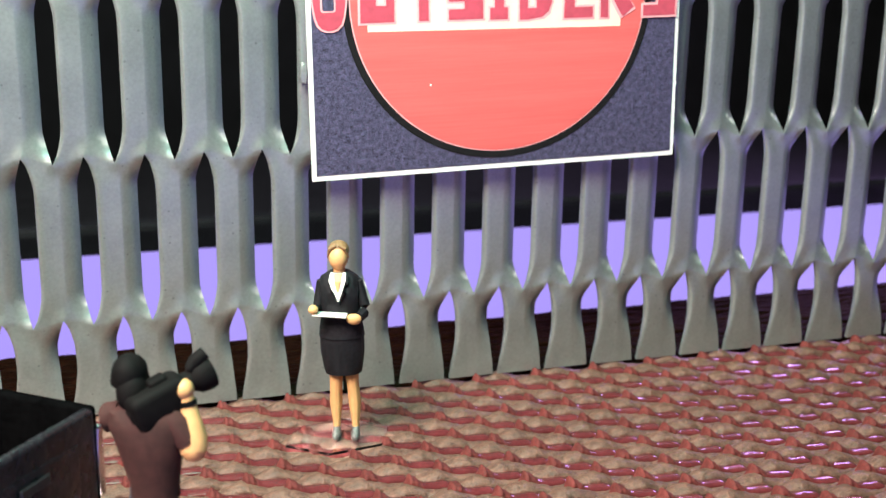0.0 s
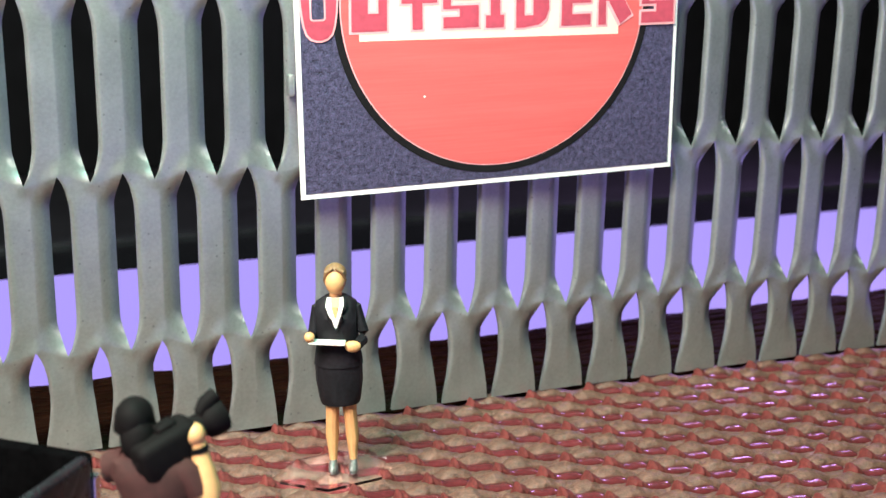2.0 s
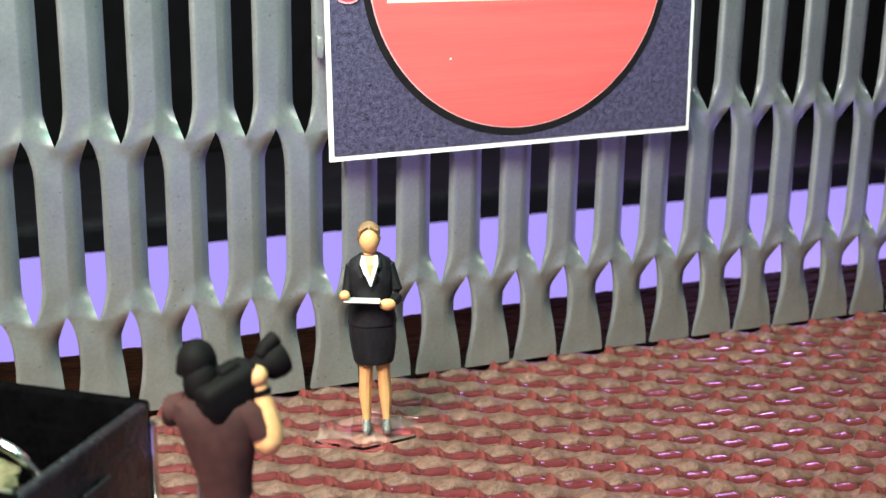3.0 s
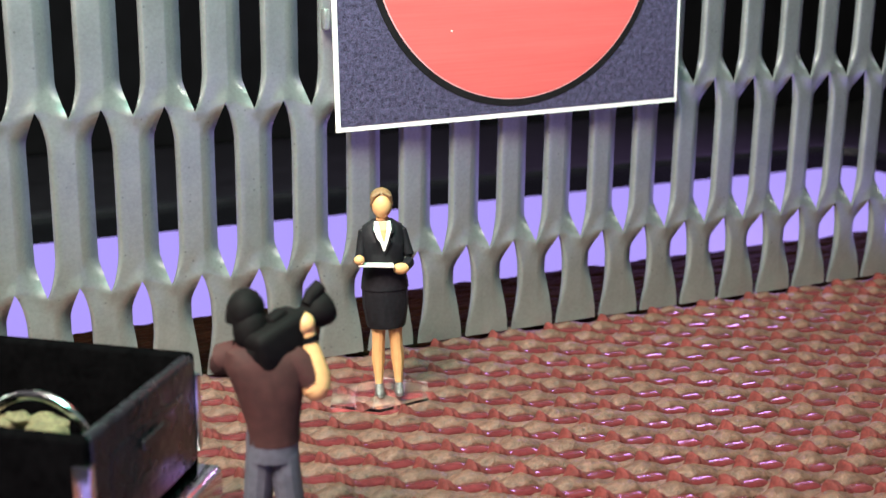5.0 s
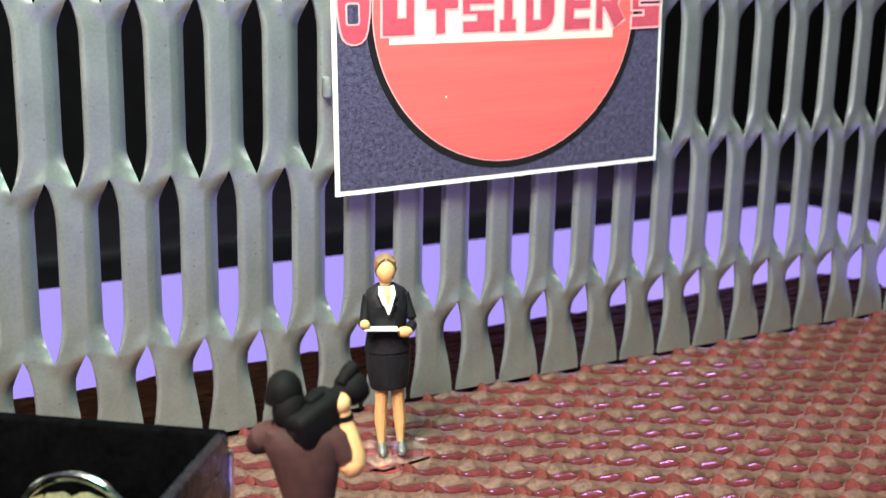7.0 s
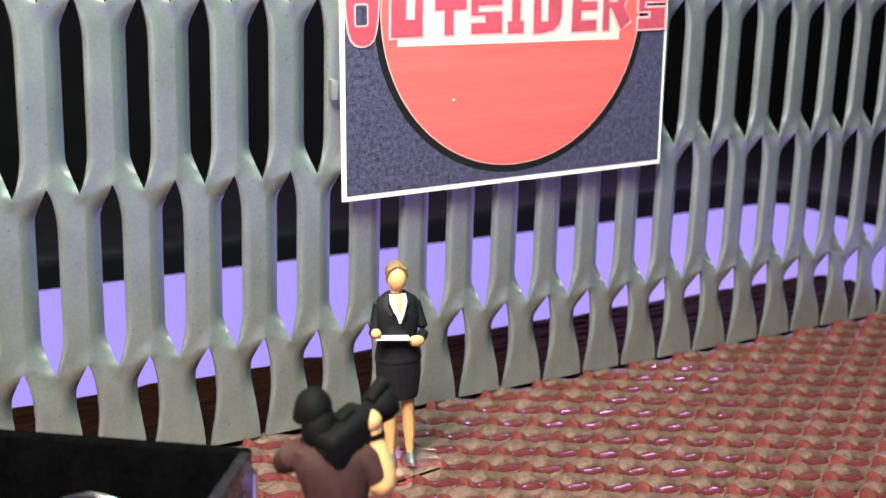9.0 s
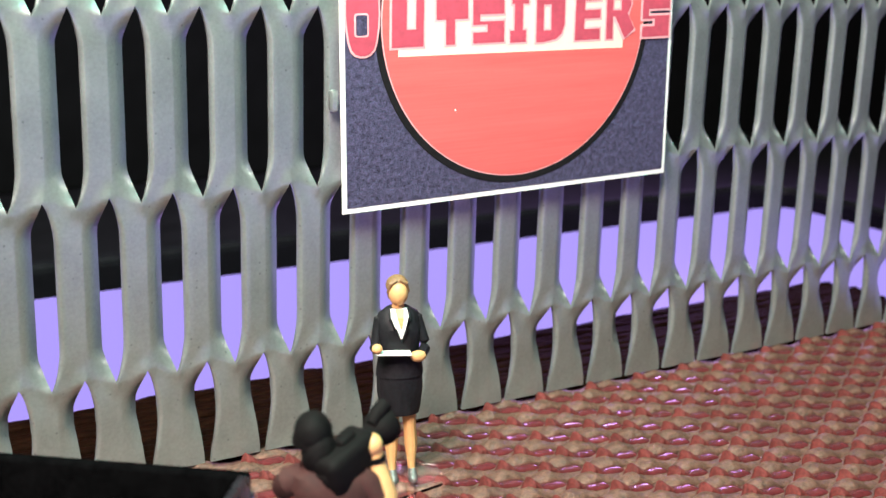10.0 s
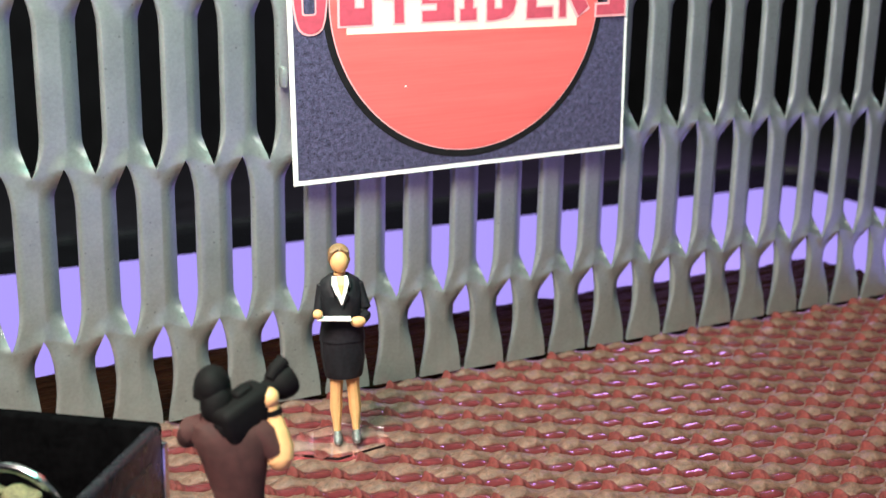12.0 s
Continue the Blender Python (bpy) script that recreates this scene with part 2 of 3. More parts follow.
def strand(name, x, y, z, ry, rz, material, n=10, square=1.0):
    """A yarn along x: arrays of its centre line and of its half width and half height."""
    a = 2 * np.pi * np.arange(n) / n
    ca, sa = np.cos(a), np.sign(np.sin(a)) * np.abs(np.sin(a)) ** square
    co = np.empty((len(x), n, 3))
    co[:, :, 0] = x[:, None]
    co[:, :, 1] = y[:, None] + ry[:, None] * ca
    co[:, :, 2] = z[:, None] + rz[:, None] * sa
    i = np.arange(len(x) - 1)[:, None] * n
    k = np.arange(n)[None, :]
    k1 = (k + 1) % n
    quads = np.stack([i + k, i + k1, i + n + k1, i + n + k], axis=-1).reshape(-1, 4)
    me = bpy.data.meshes.new(name)
    me.from_pydata((co.reshape(-1, 3) * U).tolist(), [], quads.tolist())
    me.materials.append(material)
    me.shade_smooth()
    ob = new(name, me)
    ob.parent = place_mat
    return ob


def row_phase(x, j):
    """Place along the weave's repeat, 0 to 1; alternate rows are shifted by half."""
    return (((x - X_OFF) / WARP + j) / 2.0 + 0.012 * wobble(x, 900 + j, 0.5)) % 1.0


def bump_at(u, centre, width):
    d = (u - centre + 0.5) % 1.0 - 0.5
    return np.exp(-(d / width) ** 2)


def row_span(y, step):
    d = inset(max(0.02, min(y - MAT_Y0, MAT_Y1 - y)))
    return np.arange(MAT_X0 + d, MAT_X1 - d, step)


def brown_yarn(j):
    """A broad fuzzy brown yarn that rides up over the red tail and sinks beside the red fold."""
    y0 = Y_OFF + j * WEFT
    x = row_span(y0, WARP / 12)
    u = row_phase(x, j)
    over = bump_at(u, 0.52, 0.24)
    y = y0 + 0.080 + 0.005 * over - 0.03 * bump_at(u, 0.05, 0.16) + 0.012 * wobble(x, j, 0.16)
    z = -0.012 + 0.112 * over + 0.010 * wobble(x, 50 + j, 0.07)
    ry = 0.165 + 0.012 * wobble(x, 100 + j, 0.10)
    rz = 0.085 + 0.010 * over + 0.007 * wobble(x, 150 + j, 0.05)
    return strand("brown_yarn", x, y, z, ry, rz, BROWN_YARN, 12)


def red_yarn(j):
    """A red yarn along x: a crumpled upright fold, then a smooth flat tail that dives under the brown."""
    y0 = Y_OFF + j * WEFT
    x = row_span(y0, WARP / 20)
    u = row_phase(x, j)
    fold = bump_at(u, 0.12, 0.115)
    rise = np.clip(u / 0.12, 0, 1) * np.clip((0.87 - u) / 0.28, 0, 1)
    tail = rise * rise * (3 - 2 * rise) * (1.0 - 0.30 * u)
    crumple = np.sin(2 * np.pi * u * 11 + 2 * wobble(x, 300 + j, 0.3)) * fold
    z = -0.060 + 0.085 * fold + 0.158 * tail + 0.004 * crumple
    rz = 0.046 + 0.042 * fold + 0.016 * crumple + 0.004 * wobble(x, 350 + j, 0.12)
    ry = 0.120 + 0.020 * fold + 0.014 * crumple
    y = y0 - 0.155 + 0.035 * fold + 0.008 * wobble(x, 400 + j, 0.2)
    ob = strand("red_yarn", x, y, z, ry, rz, RED_YARN, 12)
    ob.data.materials.append(RED_FOLD)
    ob.data.polygons.foreach_set("material_index", np.repeat((fold[:-1] > 0.30).astype(np.int32), 12))
    return ob


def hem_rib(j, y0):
    """One thin rib of the mat's rear, coloured dark to stand for shade."""
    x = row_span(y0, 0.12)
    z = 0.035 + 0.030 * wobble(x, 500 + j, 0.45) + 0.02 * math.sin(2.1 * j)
    return strand("hem_rib", x, y0 + 0.015 * wobble(x, 550 + j, 0.3), z, 0.125 + 0 * x, 0.075 + 0.01 * wobble(x, 600 + j, 0.2), SHADED_YARN, 8)


# ---------------------------------------------------------------- the metal grille
P = 0.925          # spacing of the slots
JOINTS = (1.62, 4.265, 6.91, 9.555)
grille = empty("metal_grille", at(0, 0, 0))
tagged(grille, "grey galvanised expanded-metal grille standing upright on the mat", "grille")
# half the slot's width against the distance from its tip: along its cut side, along its rolled side
CUT = ((0.0, 0.0), (0.018, 0.006), (0.05, 0.016), (0.12, 0.038), (0.22, 0.068), (0.32, 0.094), (0.40, 0.112), (0.50, 0.115), (0.62, 0.115))
ROLLED = (0.0, 0.013, 0.035, 0.073, 0.110, 0.134, 0.149, 0.157, 0.160)
HALF = (0.0, 0.018, 0.04, 0.065, 0.09, 0.20, 0.32, 0.41)
SPAN = HALF + tuple(0.5 + h for h in HALF) + (1.0,)
GAUGE = 0.055      # thickness of the sheet
LAP = 0.06         # how far the slots' tips run past a joint's line


def middle_depth(s):
    """Depth of the bar's face across its width: a lip rolled back, a slanting flat, a chamfer set well back."""
    if s < 0.09:
        return 0.060 * (1 - s / 0.09) ** 2
    return 0.045 * (s - 0.09) / 0.57 + 0.185 * max(0.0, (s - 0.56) / 0.44) ** 1.5


def joint_depth(x, d):
    """Depth at a joint, d from its line: the metal swells forward round each slot's tip."""
    return 0.030 - 0.042 * (0.5 + 0.5 * math.cos(4 * math.pi * x / P)) ** 2 * math.exp(-((d / 0.16) ** 2))


def bar_rings(stations):
    """Cross-sections of one bar; each station is (z, left edge, right edge, how far it is a joint, distance to it, which end)."""
    rings = []
    for z, xl, xr, k, d, end in stations:
        k = k * k * (3 - 2 * k)
        front = []
        for s in SPAN:
            x = xl + (xr - xl) * s
            front.append(Vector((x, (1 - k) * middle_depth(s) + k * joint_depth(x, d), z + end * LAP * math.cos(2 * math.pi * x / P) * math.exp(-((d / 0.30) ** 2)))))
        back = [Vector((p.x, p.y + GAUGE, p.z)) for p in front[::-2]]
        rings.append(front + back)
    return rings


def taper(z0, sign):
    return [(z0 + sign * d, -P / 2 + r, P / 2 - w, max(0, 1 - d / 0.46), d, sign) for (d, w), r in zip(CUT, ROLLED)]


def full_bar(z0, z1):
    b = bmesh.new()
    loft(b, bar_rings(taper(z0, 1) + taper(z1, -1)[::-1]))
    return b


def tooth(z1):
    feet = [(0.0, -0.385, 0.445, 0.85), (0.2, -0.36, 0.435, 0.8), (0.45, -0.31, 0.415, 0.65), (0.75, -0.27, 0.395, 0.35), (0.95, -0.265, 0.375, 0.12)]
    b = bmesh.new()
    loft(b, bar_rings([(z, xl - 0.03, xr - 0.03, flat, 1.0, 0) for z, xl, xr, flat in feet] + taper(z1, -1)[::-1]))
    return b


FIRST, LAST = -13, 15
shapes = [tooth(JOINTS[0])] + [full_bar(JOINTS[i], JOINTS[i + 1]) for i in range(3)]
for row, shape in enumerate(shapes):
    name = "tooth" if row == 0 else "bar"
    ob = part(name, shape, STEEL, grille)
    shift = 0.0 if row % 2 == 0 else 0.5
    for k in range(FIRST, LAST + 1):
        o = ob if k == FIRST else new(name, ob.data)
        o.parent = grille
        x = (k + shift) * P
        o.matrix_basis = at(x, 0.0, 0)

# ---------------------------------------------------------------- the poster
poster = empty("poster", at(-2.0, -0.26, 3.80, 0, -1.45, 0))
tagged(poster, "printed paper poster with a red disc hung on the grille", "poster")
PW, PH = 6.52, 5.95


def sheet(outline, lift, thick=0.012):
    b = bmesh.new()
    plate(b, outline, -lift, -lift + thick)
    return b


part("paper", sheet([(0, 0), (PW, 0), (PW, PH), (0, PH)], 0.0, 0.03), PAPER, poster, "white paper with a narrow border", smooth=False)
part("printed_field", sheet([(0.075, 0.085), (PW - 0.065, 0.085), (PW - 0.065, PH - 0.08), (0.075, PH - 0.08)], 0.008), NAVY, poster, "mottled navy print", smooth=False)


def disc(cx, cz, r, n=96):
    return [(cx + r * math.cos(2 * math.pi * i / n), cz + r * math.sin(2 * math.pi * i / n)) for i in range(n)]


CX, CZ = 3.27, 2.885
part("ring", sheet(disc(CX, CZ, 2.70), 0.016), BLACK_INK, poster, "black ring", smooth=False)
part("disc_edge", sheet(disc(CX, CZ, 2.585), 0.021), PINK_LINE, poster, smooth=False)
part("disc", sheet(disc(CX, CZ, 2.565), 0.026), RED_INK, poster, "coral red disc", smooth=False)
part("band", sheet([(0.98, 2.375), (5.40, 2.31), (5.40, 3.62), (0.98, 3.62)], 0.030), CREAM, poster, "cream band behind the lettering", smooth=False)


STROKES = {  # block letters as butted pieces on a unit square: x0, z0, x1, z1, or corner points
    "U": ((0, 0, 0.46, 1), (0.76, 0, 1, 1), (0.46, 0, 0.76, 0.28)),
    "T": ((0.30, 0, 0.58, 0.42), (0, 0.42, 1, 1)),
    "S": ((0, 0, 1, 0.18), (0.46, 0.18, 1, 0.31), (0, 0.31, 1, 0.36), (0, 0.36, 0.22, 0.48), (0, 0.48, 1, 1)),
    "I": ((0, 0, 1, 0.20), (0.26, 0.20, 0.78, 0.64), (0.10, 0.64, 1.15, 1)),
    "D": ((0, 0, 0.25, 1), ((0.25, 0), (0.70, 0.04), (0.90, 0.13), (1, 0.28), (0.52, 0.28), (0.52, 0.19), (0.25, 0.19)), (0.52, 0.28, 1, 1), (0.25, 0.62, 0.52, 1)),
    "E": ((0, 0, 0.36, 1), (0.36, 0, 1, 0.18), (0.36, 0.36, 1, 0.50), (0.36, 0.66, 1, 1)),
    "R": ((0, 0, 0.22, 1), (0.22, 0.38, 0.52, 0.48), ((0.52, 0.48), (0.30, 0.38), (0.66, 0), (1, 0.16), (0.74, 0.42), (0.86, 0.55), (0.86, 1), (0.52, 1)), (0.22, 0.68, 0.52, 1)),
}


part("fleck", sheet(disc(2.02, 1.48, 0.017, 8), 0.034), PAPER, poster, smooth=False)


def letter(ch, x0, x1, z0, z1):
    lean = random.uniform(-0.03, 0.03)
    if ch == "O":
        xm = (x0 + x1) / 2
        h0, h1, k0, k1 = x0 + 0.16, x1 - 0.20, z0 + 0.31, z0 + 0.61

        def drop(g):
            """A tall rounded O that narrows downwards."""
            half = (x1 - x0) / 2 + g
            return [(xm + half * w, z0 - g + (z1 - z0 + 2 * g) * h) for w, h in ((-0.45, 0.03), (-0.15, 0), (0.15, 0), (0.45, 0.03), (0.70, 0.10), (0.84, 0.22), (0.95, 0.42), (1, 0.62), (0.98, 0.85), (0.6, 1), (-0.6, 1), (-0.98, 0.85), (-1, 0.62), (-0.93, 0.42), (-0.82, 0.22), (-0.68, 0.10))]

        body = part("letter", sheet(drop(0.0), 0.032), CRIMSON, poster, "", False)
        part("outline", sheet(drop(0.032), 0.026), PINK_LINE, body, "", False)
        part("counter_edge", sheet(rounded(h0 - 0.028, k0 - 0.028, h1 + 0.028, k1 + 0.028, 0.05), 0.037), PINK_LINE, body, "", False)
        part("counter", sheet(rounded(h0, k0, h1, k1, 0.03), 0.041), NAVY, body, "", False)
        return
    made = None
    for name, grow, lift, m in (("letter", 0.0, 0.040, CRIMSON), ("outline", 0.038, 0.0345, PINK_LINE)):
        b = bmesh.new()
        for k, piece in enumerate(STROKES[ch]):
            if len(piece) == 4 and not isinstance(piece[0], tuple):
                a0, b0, a1, b1 = piece
                piece = ((a0, b0), (a1, b0), (a1, b1), (a0, b1))
            pts = [(x0 + a * (x1 - x0), z0 + c * (z1 - z0)) for a, c in piece]
            mx, mz = sum(p[0] for p in pts) / len(pts), sum(p[1] for p in pts) / len(pts)
            pts = [(x + math.copysign(grow, x - mx) + lean * (z - z0), z + math.copysign(grow, z - mz)) for x, z in pts]
            plate(b, pts, -lift - 0.0005 * k, -lift + 0.01)
        made = part(name, b, m, made or poster, "", False)


for ch, x0, x1, z0, z1 in (
    ("O", 0.09, 0.64, 2.42, 3.40), ("U", 0.86, 1.42, 2.52, 3.46), ("T", 1.66, 2.24, 2.52, 3.46), ("S", 2.34, 2.93, 2.52, 3.46), ("I", 3.05, 3.36, 2.50, 3.46),
    ("D", 3.57, 4.14, 2.48, 3.46), ("E", 4.36, 4.88, 2.48, 3.46), ("R", 5.03, 5.64, 2.47, 3.46), ("S", 5.82, 6.42, 2.47, 3.46),
):
    letter(ch, x0, x1, z0, z1)

# a bent wire clip at the poster's edge
clip = empty("wire_clip", at(-2.13, -0.10, 5.55))
tagged(clip, "small grey metal clip beside the poster", "clip")
bm = bmesh.new()
add_box(bm, (-0.03, -0.10, -0.17), (0.09, 0.08, 0.17), 0.05)
part("clip_body", bm, STEEL, clip)

# ---------------------------------------------------------------- the woman figurine and its clear base
FIG = (-1.86, -2.0)
bm = bmesh.new()
slab(bm, [(0.88 * math.cos(radians(60 * i + 12)), 0.64 * math.sin(radians(60 * i + 12))) for i in range(6)], 0.0, 0.045)
base = finish("clear_base", bm, CLEAR, smooth=False)
base.matrix_world = at(FIG[0] - 0.12, FIG[1] + 0.06, 0.01)
base.visible_shadow = False
tagged(base, "clear acrylic six-sided base plate on the mat", "base plate")


def woman():
    b = bmesh.new()
    # skirt, jacket and neck from the hem up; faces front towards -y
    S, K, H, W = 0, 1, 2, 3
    loft(b, [oval(0, 0, z, rx, ry) for z, rx, ry in ((0.98, 0.305, 0.22), (1.05, 0.325, 0.24), (1.35, 0.37, 0.26), (1.62, 0.37, 0.265), (1.80, 0.34, 0.24))], S)
    loft(b, [oval(0, dy, z, rx, ry) for z, rx, ry, dy in ((1.60, 0.385, 0.28, 0), (1.70, 0.37, 0.27, 0), (1.88, 0.325, 0.23, 0), (2.10, 0.335, 0.245, -0.01), (2.32, 0.345, 0.25, -0.02), (2.48, 0.345, 0.20, 0.01), (2.58, 0.31, 0.16, 0.02), (2.69, 0.17, 0.13, 0.02))], S)
    loft(b, [oval(0, 0.0, z, r, r) for z, r in ((2.60, 0.12), (2.72, 0.095), (2.84, 0.10))], K)
    # head, hair cap and bun
    ball(b, (0, -0.05, 2.95), 0.175, K, (0.90, 0.95, 1.22))
    ball(b, (0, 0.03, 3.06), 0.185, H, (0.98, 0.98, 0.98))
    for sx in (-1, 1):
        tube(b, [(0.02 * sx, -0.13, 3.19), (0.12 * sx, -0.12, 3.13), (0.155 * sx, -0.06, 2.98), (0.13 * sx, 0.0, 2.86)], [0.02, 0.035, 0.03, 0.02], 8, H)
    ball(b, (0.01, 0.12, 2.93), 0.15, H, (0.95, 0.8, 1.2))
    # blouse in the open collar: two lapels of fabric and a neckline
    loft(b, [[Vector((x0, y, z)), Vector((x1, y, z)), Vector((x1, y + 0.06, z)), Vector((x0, y + 0.06, z))] for x0, x1, y, z in ((-0.015, 0.02, -0.295, 2.18), (-0.10, 0.08, -0.285, 2.40), (-0.15, 0.13, -0.235, 2.56), (-0.13, 0.12, -0.13, 2.68))], W)
    loft(b, [[Vector((x0, y, z)), Vector((x1, y, z)), Vector((x1, y + 0.03, z)), Vector((x0, y + 0.03, z))] for x0, x1, y, z in ((-0.01, 0.01, -0.302, 2.36), (-0.055, 0.045, -0.275, 2.55), (-0.07, 0.07, -0.16, 2.68))], K)
    # arms bent at the elbow, hands at a tablet held in front
    tube(b, [(-0.22, 0.03, 2.56), (-0.30, 0.02, 2.47), (-0.34, 0.0, 2.22), (-0.37, -0.03, 2.02), (-0.36, -0.10, 1.95)], [0.07, 0.085, 0.085, 0.085, 0.075], 12, S)
    tube(b, [(-0.38, -0.06, 1.96), (-0.42, -0.20, 2.02), (-0.42, -0.34, 2.08)], [0.085, 0.075, 0.06], 10, S)
    tube(b, [(0.22, 0.03, 2.56), (0.30, 0.02, 2.47), (0.35, 0.0, 2.22), (0.40, -0.03, 2.02), (0.38, -0.12, 1.92)], [0.07, 0.085, 0.09, 0.09, 0.08], 12, S)
    tube(b, [(0.40, -0.10, 1.92), (0.32, -0.26, 1.88)], [0.085, 0.07], 10, S)
    ball(b, (-0.40, -0.38, 2.06), 0.085, K, (1, 1, 1.05))
    ball(b, (0.25, -0.32, 1.88), 0.085, K, (1.5, 0.9, 0.85))
    add_box(b, (-0.42, -0.44, -0.012), (0.14, -0.22, 0.018), 0.01, 1, W, Matrix.Translation((0, 0, 1.93)) @ Matrix.Rotation(radians(4), 4, "Y"))
    # jacket lapels and buttons as low relief
    tube(b, [(-0.155, -0.14, 2.64), (-0.15, -0.215, 2.52), (-0.09, -0.275, 2.34), (0.0, -0.28, 2.12)], [0.02, 0.032, 0.032, 0.015], 8, S)
    tube(b, [(0.145, -0.14, 2.64), (0.14, -0.215, 2.52), (0.09, -0.275, 2.34), (0.0, -0.28, 2.12)], [0.02, 0.032, 0.032, 0.015], 8, S)
    # legs and shoes
    for sx, fx in ((-0.13, -0.155), (0.14, 0.165)):
        loft(b, [oval(x, dy, z, r, r * 1.05, 12) for x, dy, z, r in ((fx, 0.02, 0.12, 0.060), (fx, 0.03, 0.25, 0.072), (fx, 0.04, 0.50, 0.108), ((sx + fx) / 2, 0.03, 0.70, 0.104), (sx, 0.0, 0.86, 0.108), (sx, 0, 1.05, 0.125))], K)
        loft(b, [oval(fx, y, z, rx, ry, 12) for y, z, rx, ry in ((-0.06, 0.0, 0.075, 0.17), (-0.06, 0.05, 0.08, 0.17), (-0.03, 0.10, 0.065, 0.12), (0.01, 0.15, 0.055, 0.07))], 4)
    # lengthen the body between hem and shoulders, and draw the head in
    for v in b.verts:
        v.co.z = float(np.interp(v.co.z, (0, 0.98, 1.6, 1.93, 2.6, 2.78, 3.25), (0, 1.08, 1.69, 2.11, 2.67, 2.80, 3.22)))
    return b


fig = finish("figurine", woman(), [SUIT, SKIN, HAIR, BLOUSE, SHOE])
fig.matrix_world = at(FIG[0], FIG[1], 0.065, -1, -2.2, -20) @ Matrix.Diagonal((0.93, 0.93, 0.99, 1))
tagged(fig, "painted miniature woman in black suit holding a white tablet", "figurine")


# ---------------------------------------------------------------- the cameraman figurine
def cameraman():
    """Stands at the origin and aims ahead and to the right (+y, +x)."""
    b = bmesh.new()
    T, J, K, C = 0, 1, 2, 3
    for sx in (-0.17, 0.17):
        loft(b, [oval(sx * f, dy, z, r, r * 1.1, 12) for z, r, dy, f in ((0.1, 0.12, 0, 1.25), (0.35, 0.13, 0, 1.2), (0.75, 0.155, 0.02, 1.1), (1.15, 0.165, 0, 0.85), (1.55, 0.16, 0, 0.7))], J)
        loft(b, [oval(sx * 1.25, 0.07, z, 0.12, 0.22, 12) for z in (0.0, 0.1)] + [oval(sx * 1.25, 0.03, 0.17, 0.10, 0.14, 12)], C)
    loft(b, [oval(0, 0, z, rx, ry) for z, rx, ry in ((1.36, 0.28, 0.23), (1.50, 0.285, 0.24), (1.66, 0.275, 0.23))], J)
    loft(b, [oval(dx, dy, z, rx, ry, 16, 0.25) for z, rx, ry, dx, dy in ((1.55, 0.285, 0.24, 0.02, 0), (1.72, 0.28, 0.24, 0.02, 0), (1.95, 0.33, 0.26, 0.0, 0.0), (2.20, 0.39, 0.28, -0.02, 0.02), (2.40, 0.46, 0.28, -0.04, 0.04), (2.55, 0.42, 0.24, -0.06, 0.06), (2.66, 0.20, 0.16, -0.08, 0.08))], T)
    loft(b, [oval(-0.12, 0.1, z, 0.12, 0.12) for z in (2.55, 2.8)], K)
    ball(b, (-0.24, 0.15, 2.85), 0.15, K, (0.95, 1.05, 1.1))
    # cap with its crown and turned-back peak
    ball(b, (-0.26, 0.10, 2.95), 0.215, C, (0.95, 1.08, 1.06))
    tube(b, [(-0.26, 0.10, 2.84), (-0.26, 0.10, 2.93)], [0.218, 0.212], 16, C)
    tube(b, [(-0.30, 0.24, 2.86), (-0.36, 0.34, 2.84), (-0.40, 0.41, 2.81)], [0.12, 0.13, 0.08], 12, C, 0.22)
    ball(b, (-0.20, 0.02, 2.76), 0.20, C, (0.95, 0.95, 1.25))
    # the camera on the shoulder: body, viewfinder, lens, hood and its lamp
    d = Matrix.Translation((0.06, 0.06, 2.66)) @ Matrix.Rotation(radians(-44), 4, "Z") @ Matrix.Rotation(radians(17), 4, "X")
    add_box(b, (-0.20, -0.34, -0.27), (0.20, 0.36, 0.21), 0.10, 3, C, d)
    add_box(b, (-0.10, -0.04, 0.15), (0.07, 0.20, 0.27), 0.05, 3, C, d)
    add_box(b, (-0.11, -0.36, -0.20), (0.10, -0.20, 0.06), 0.05, 3, C, d)
    for pts, rr in (([(0, 0.25, 0.02), (0, 0.40, 0.02), (0, 0.50, 0.02)], [0.135, 0.13, 0.13]), ([(0, 0.45, 0.02), (0, 0.52, 0.02), (0, 0.62, 0.02), (0, 0.70, 0.02)], [0.13, 0.19, 0.21, 0.20]), ([(0.02, 0.46, 0.16), (0.02, 0.56, 0.22), (0.02, 0.70, 0.26)], [0.06, 0.085, 0.08])):
        tube(b, [d @ Vector(q) for q in pts], rr, 14, C)
    # arm raised to the lens: short sleeve, forearm, wrist band, hand
    tube(b, [(0.20, 0.06, 2.48), (0.30, 0.06, 2.40), (0.38, 0.06, 2.26), (0.41, 0.06, 2.20)], [0.15, 0.165, 0.155, 0.15], 14, T)
    tube(b, [(0.38, 0.06, 2.26), (0.45, 0.06, 2.13)], [0.12, 0.14], 14, K)
    ball(b, (0.47, 0.07, 2.12), 0.145, K)
    tube(b, [(0.48, 0.07, 2.12), (0.48, 0.09, 2.25), (0.43, 0.12, 2.44), (0.39, 0.15, 2.62), (0.37, 0.16, 2.74)], [0.145, 0.145, 0.12, 0.09, 0.085], 14, K)
    tube(b, [(0.395, 0.15, 2.60), (0.38, 0.155, 2.66)], [0.108, 0.108], 12, C)
    ball(b, (0.35, 0.15, 2.79), 0.115, K, (1.0, 1.0, 1.05))
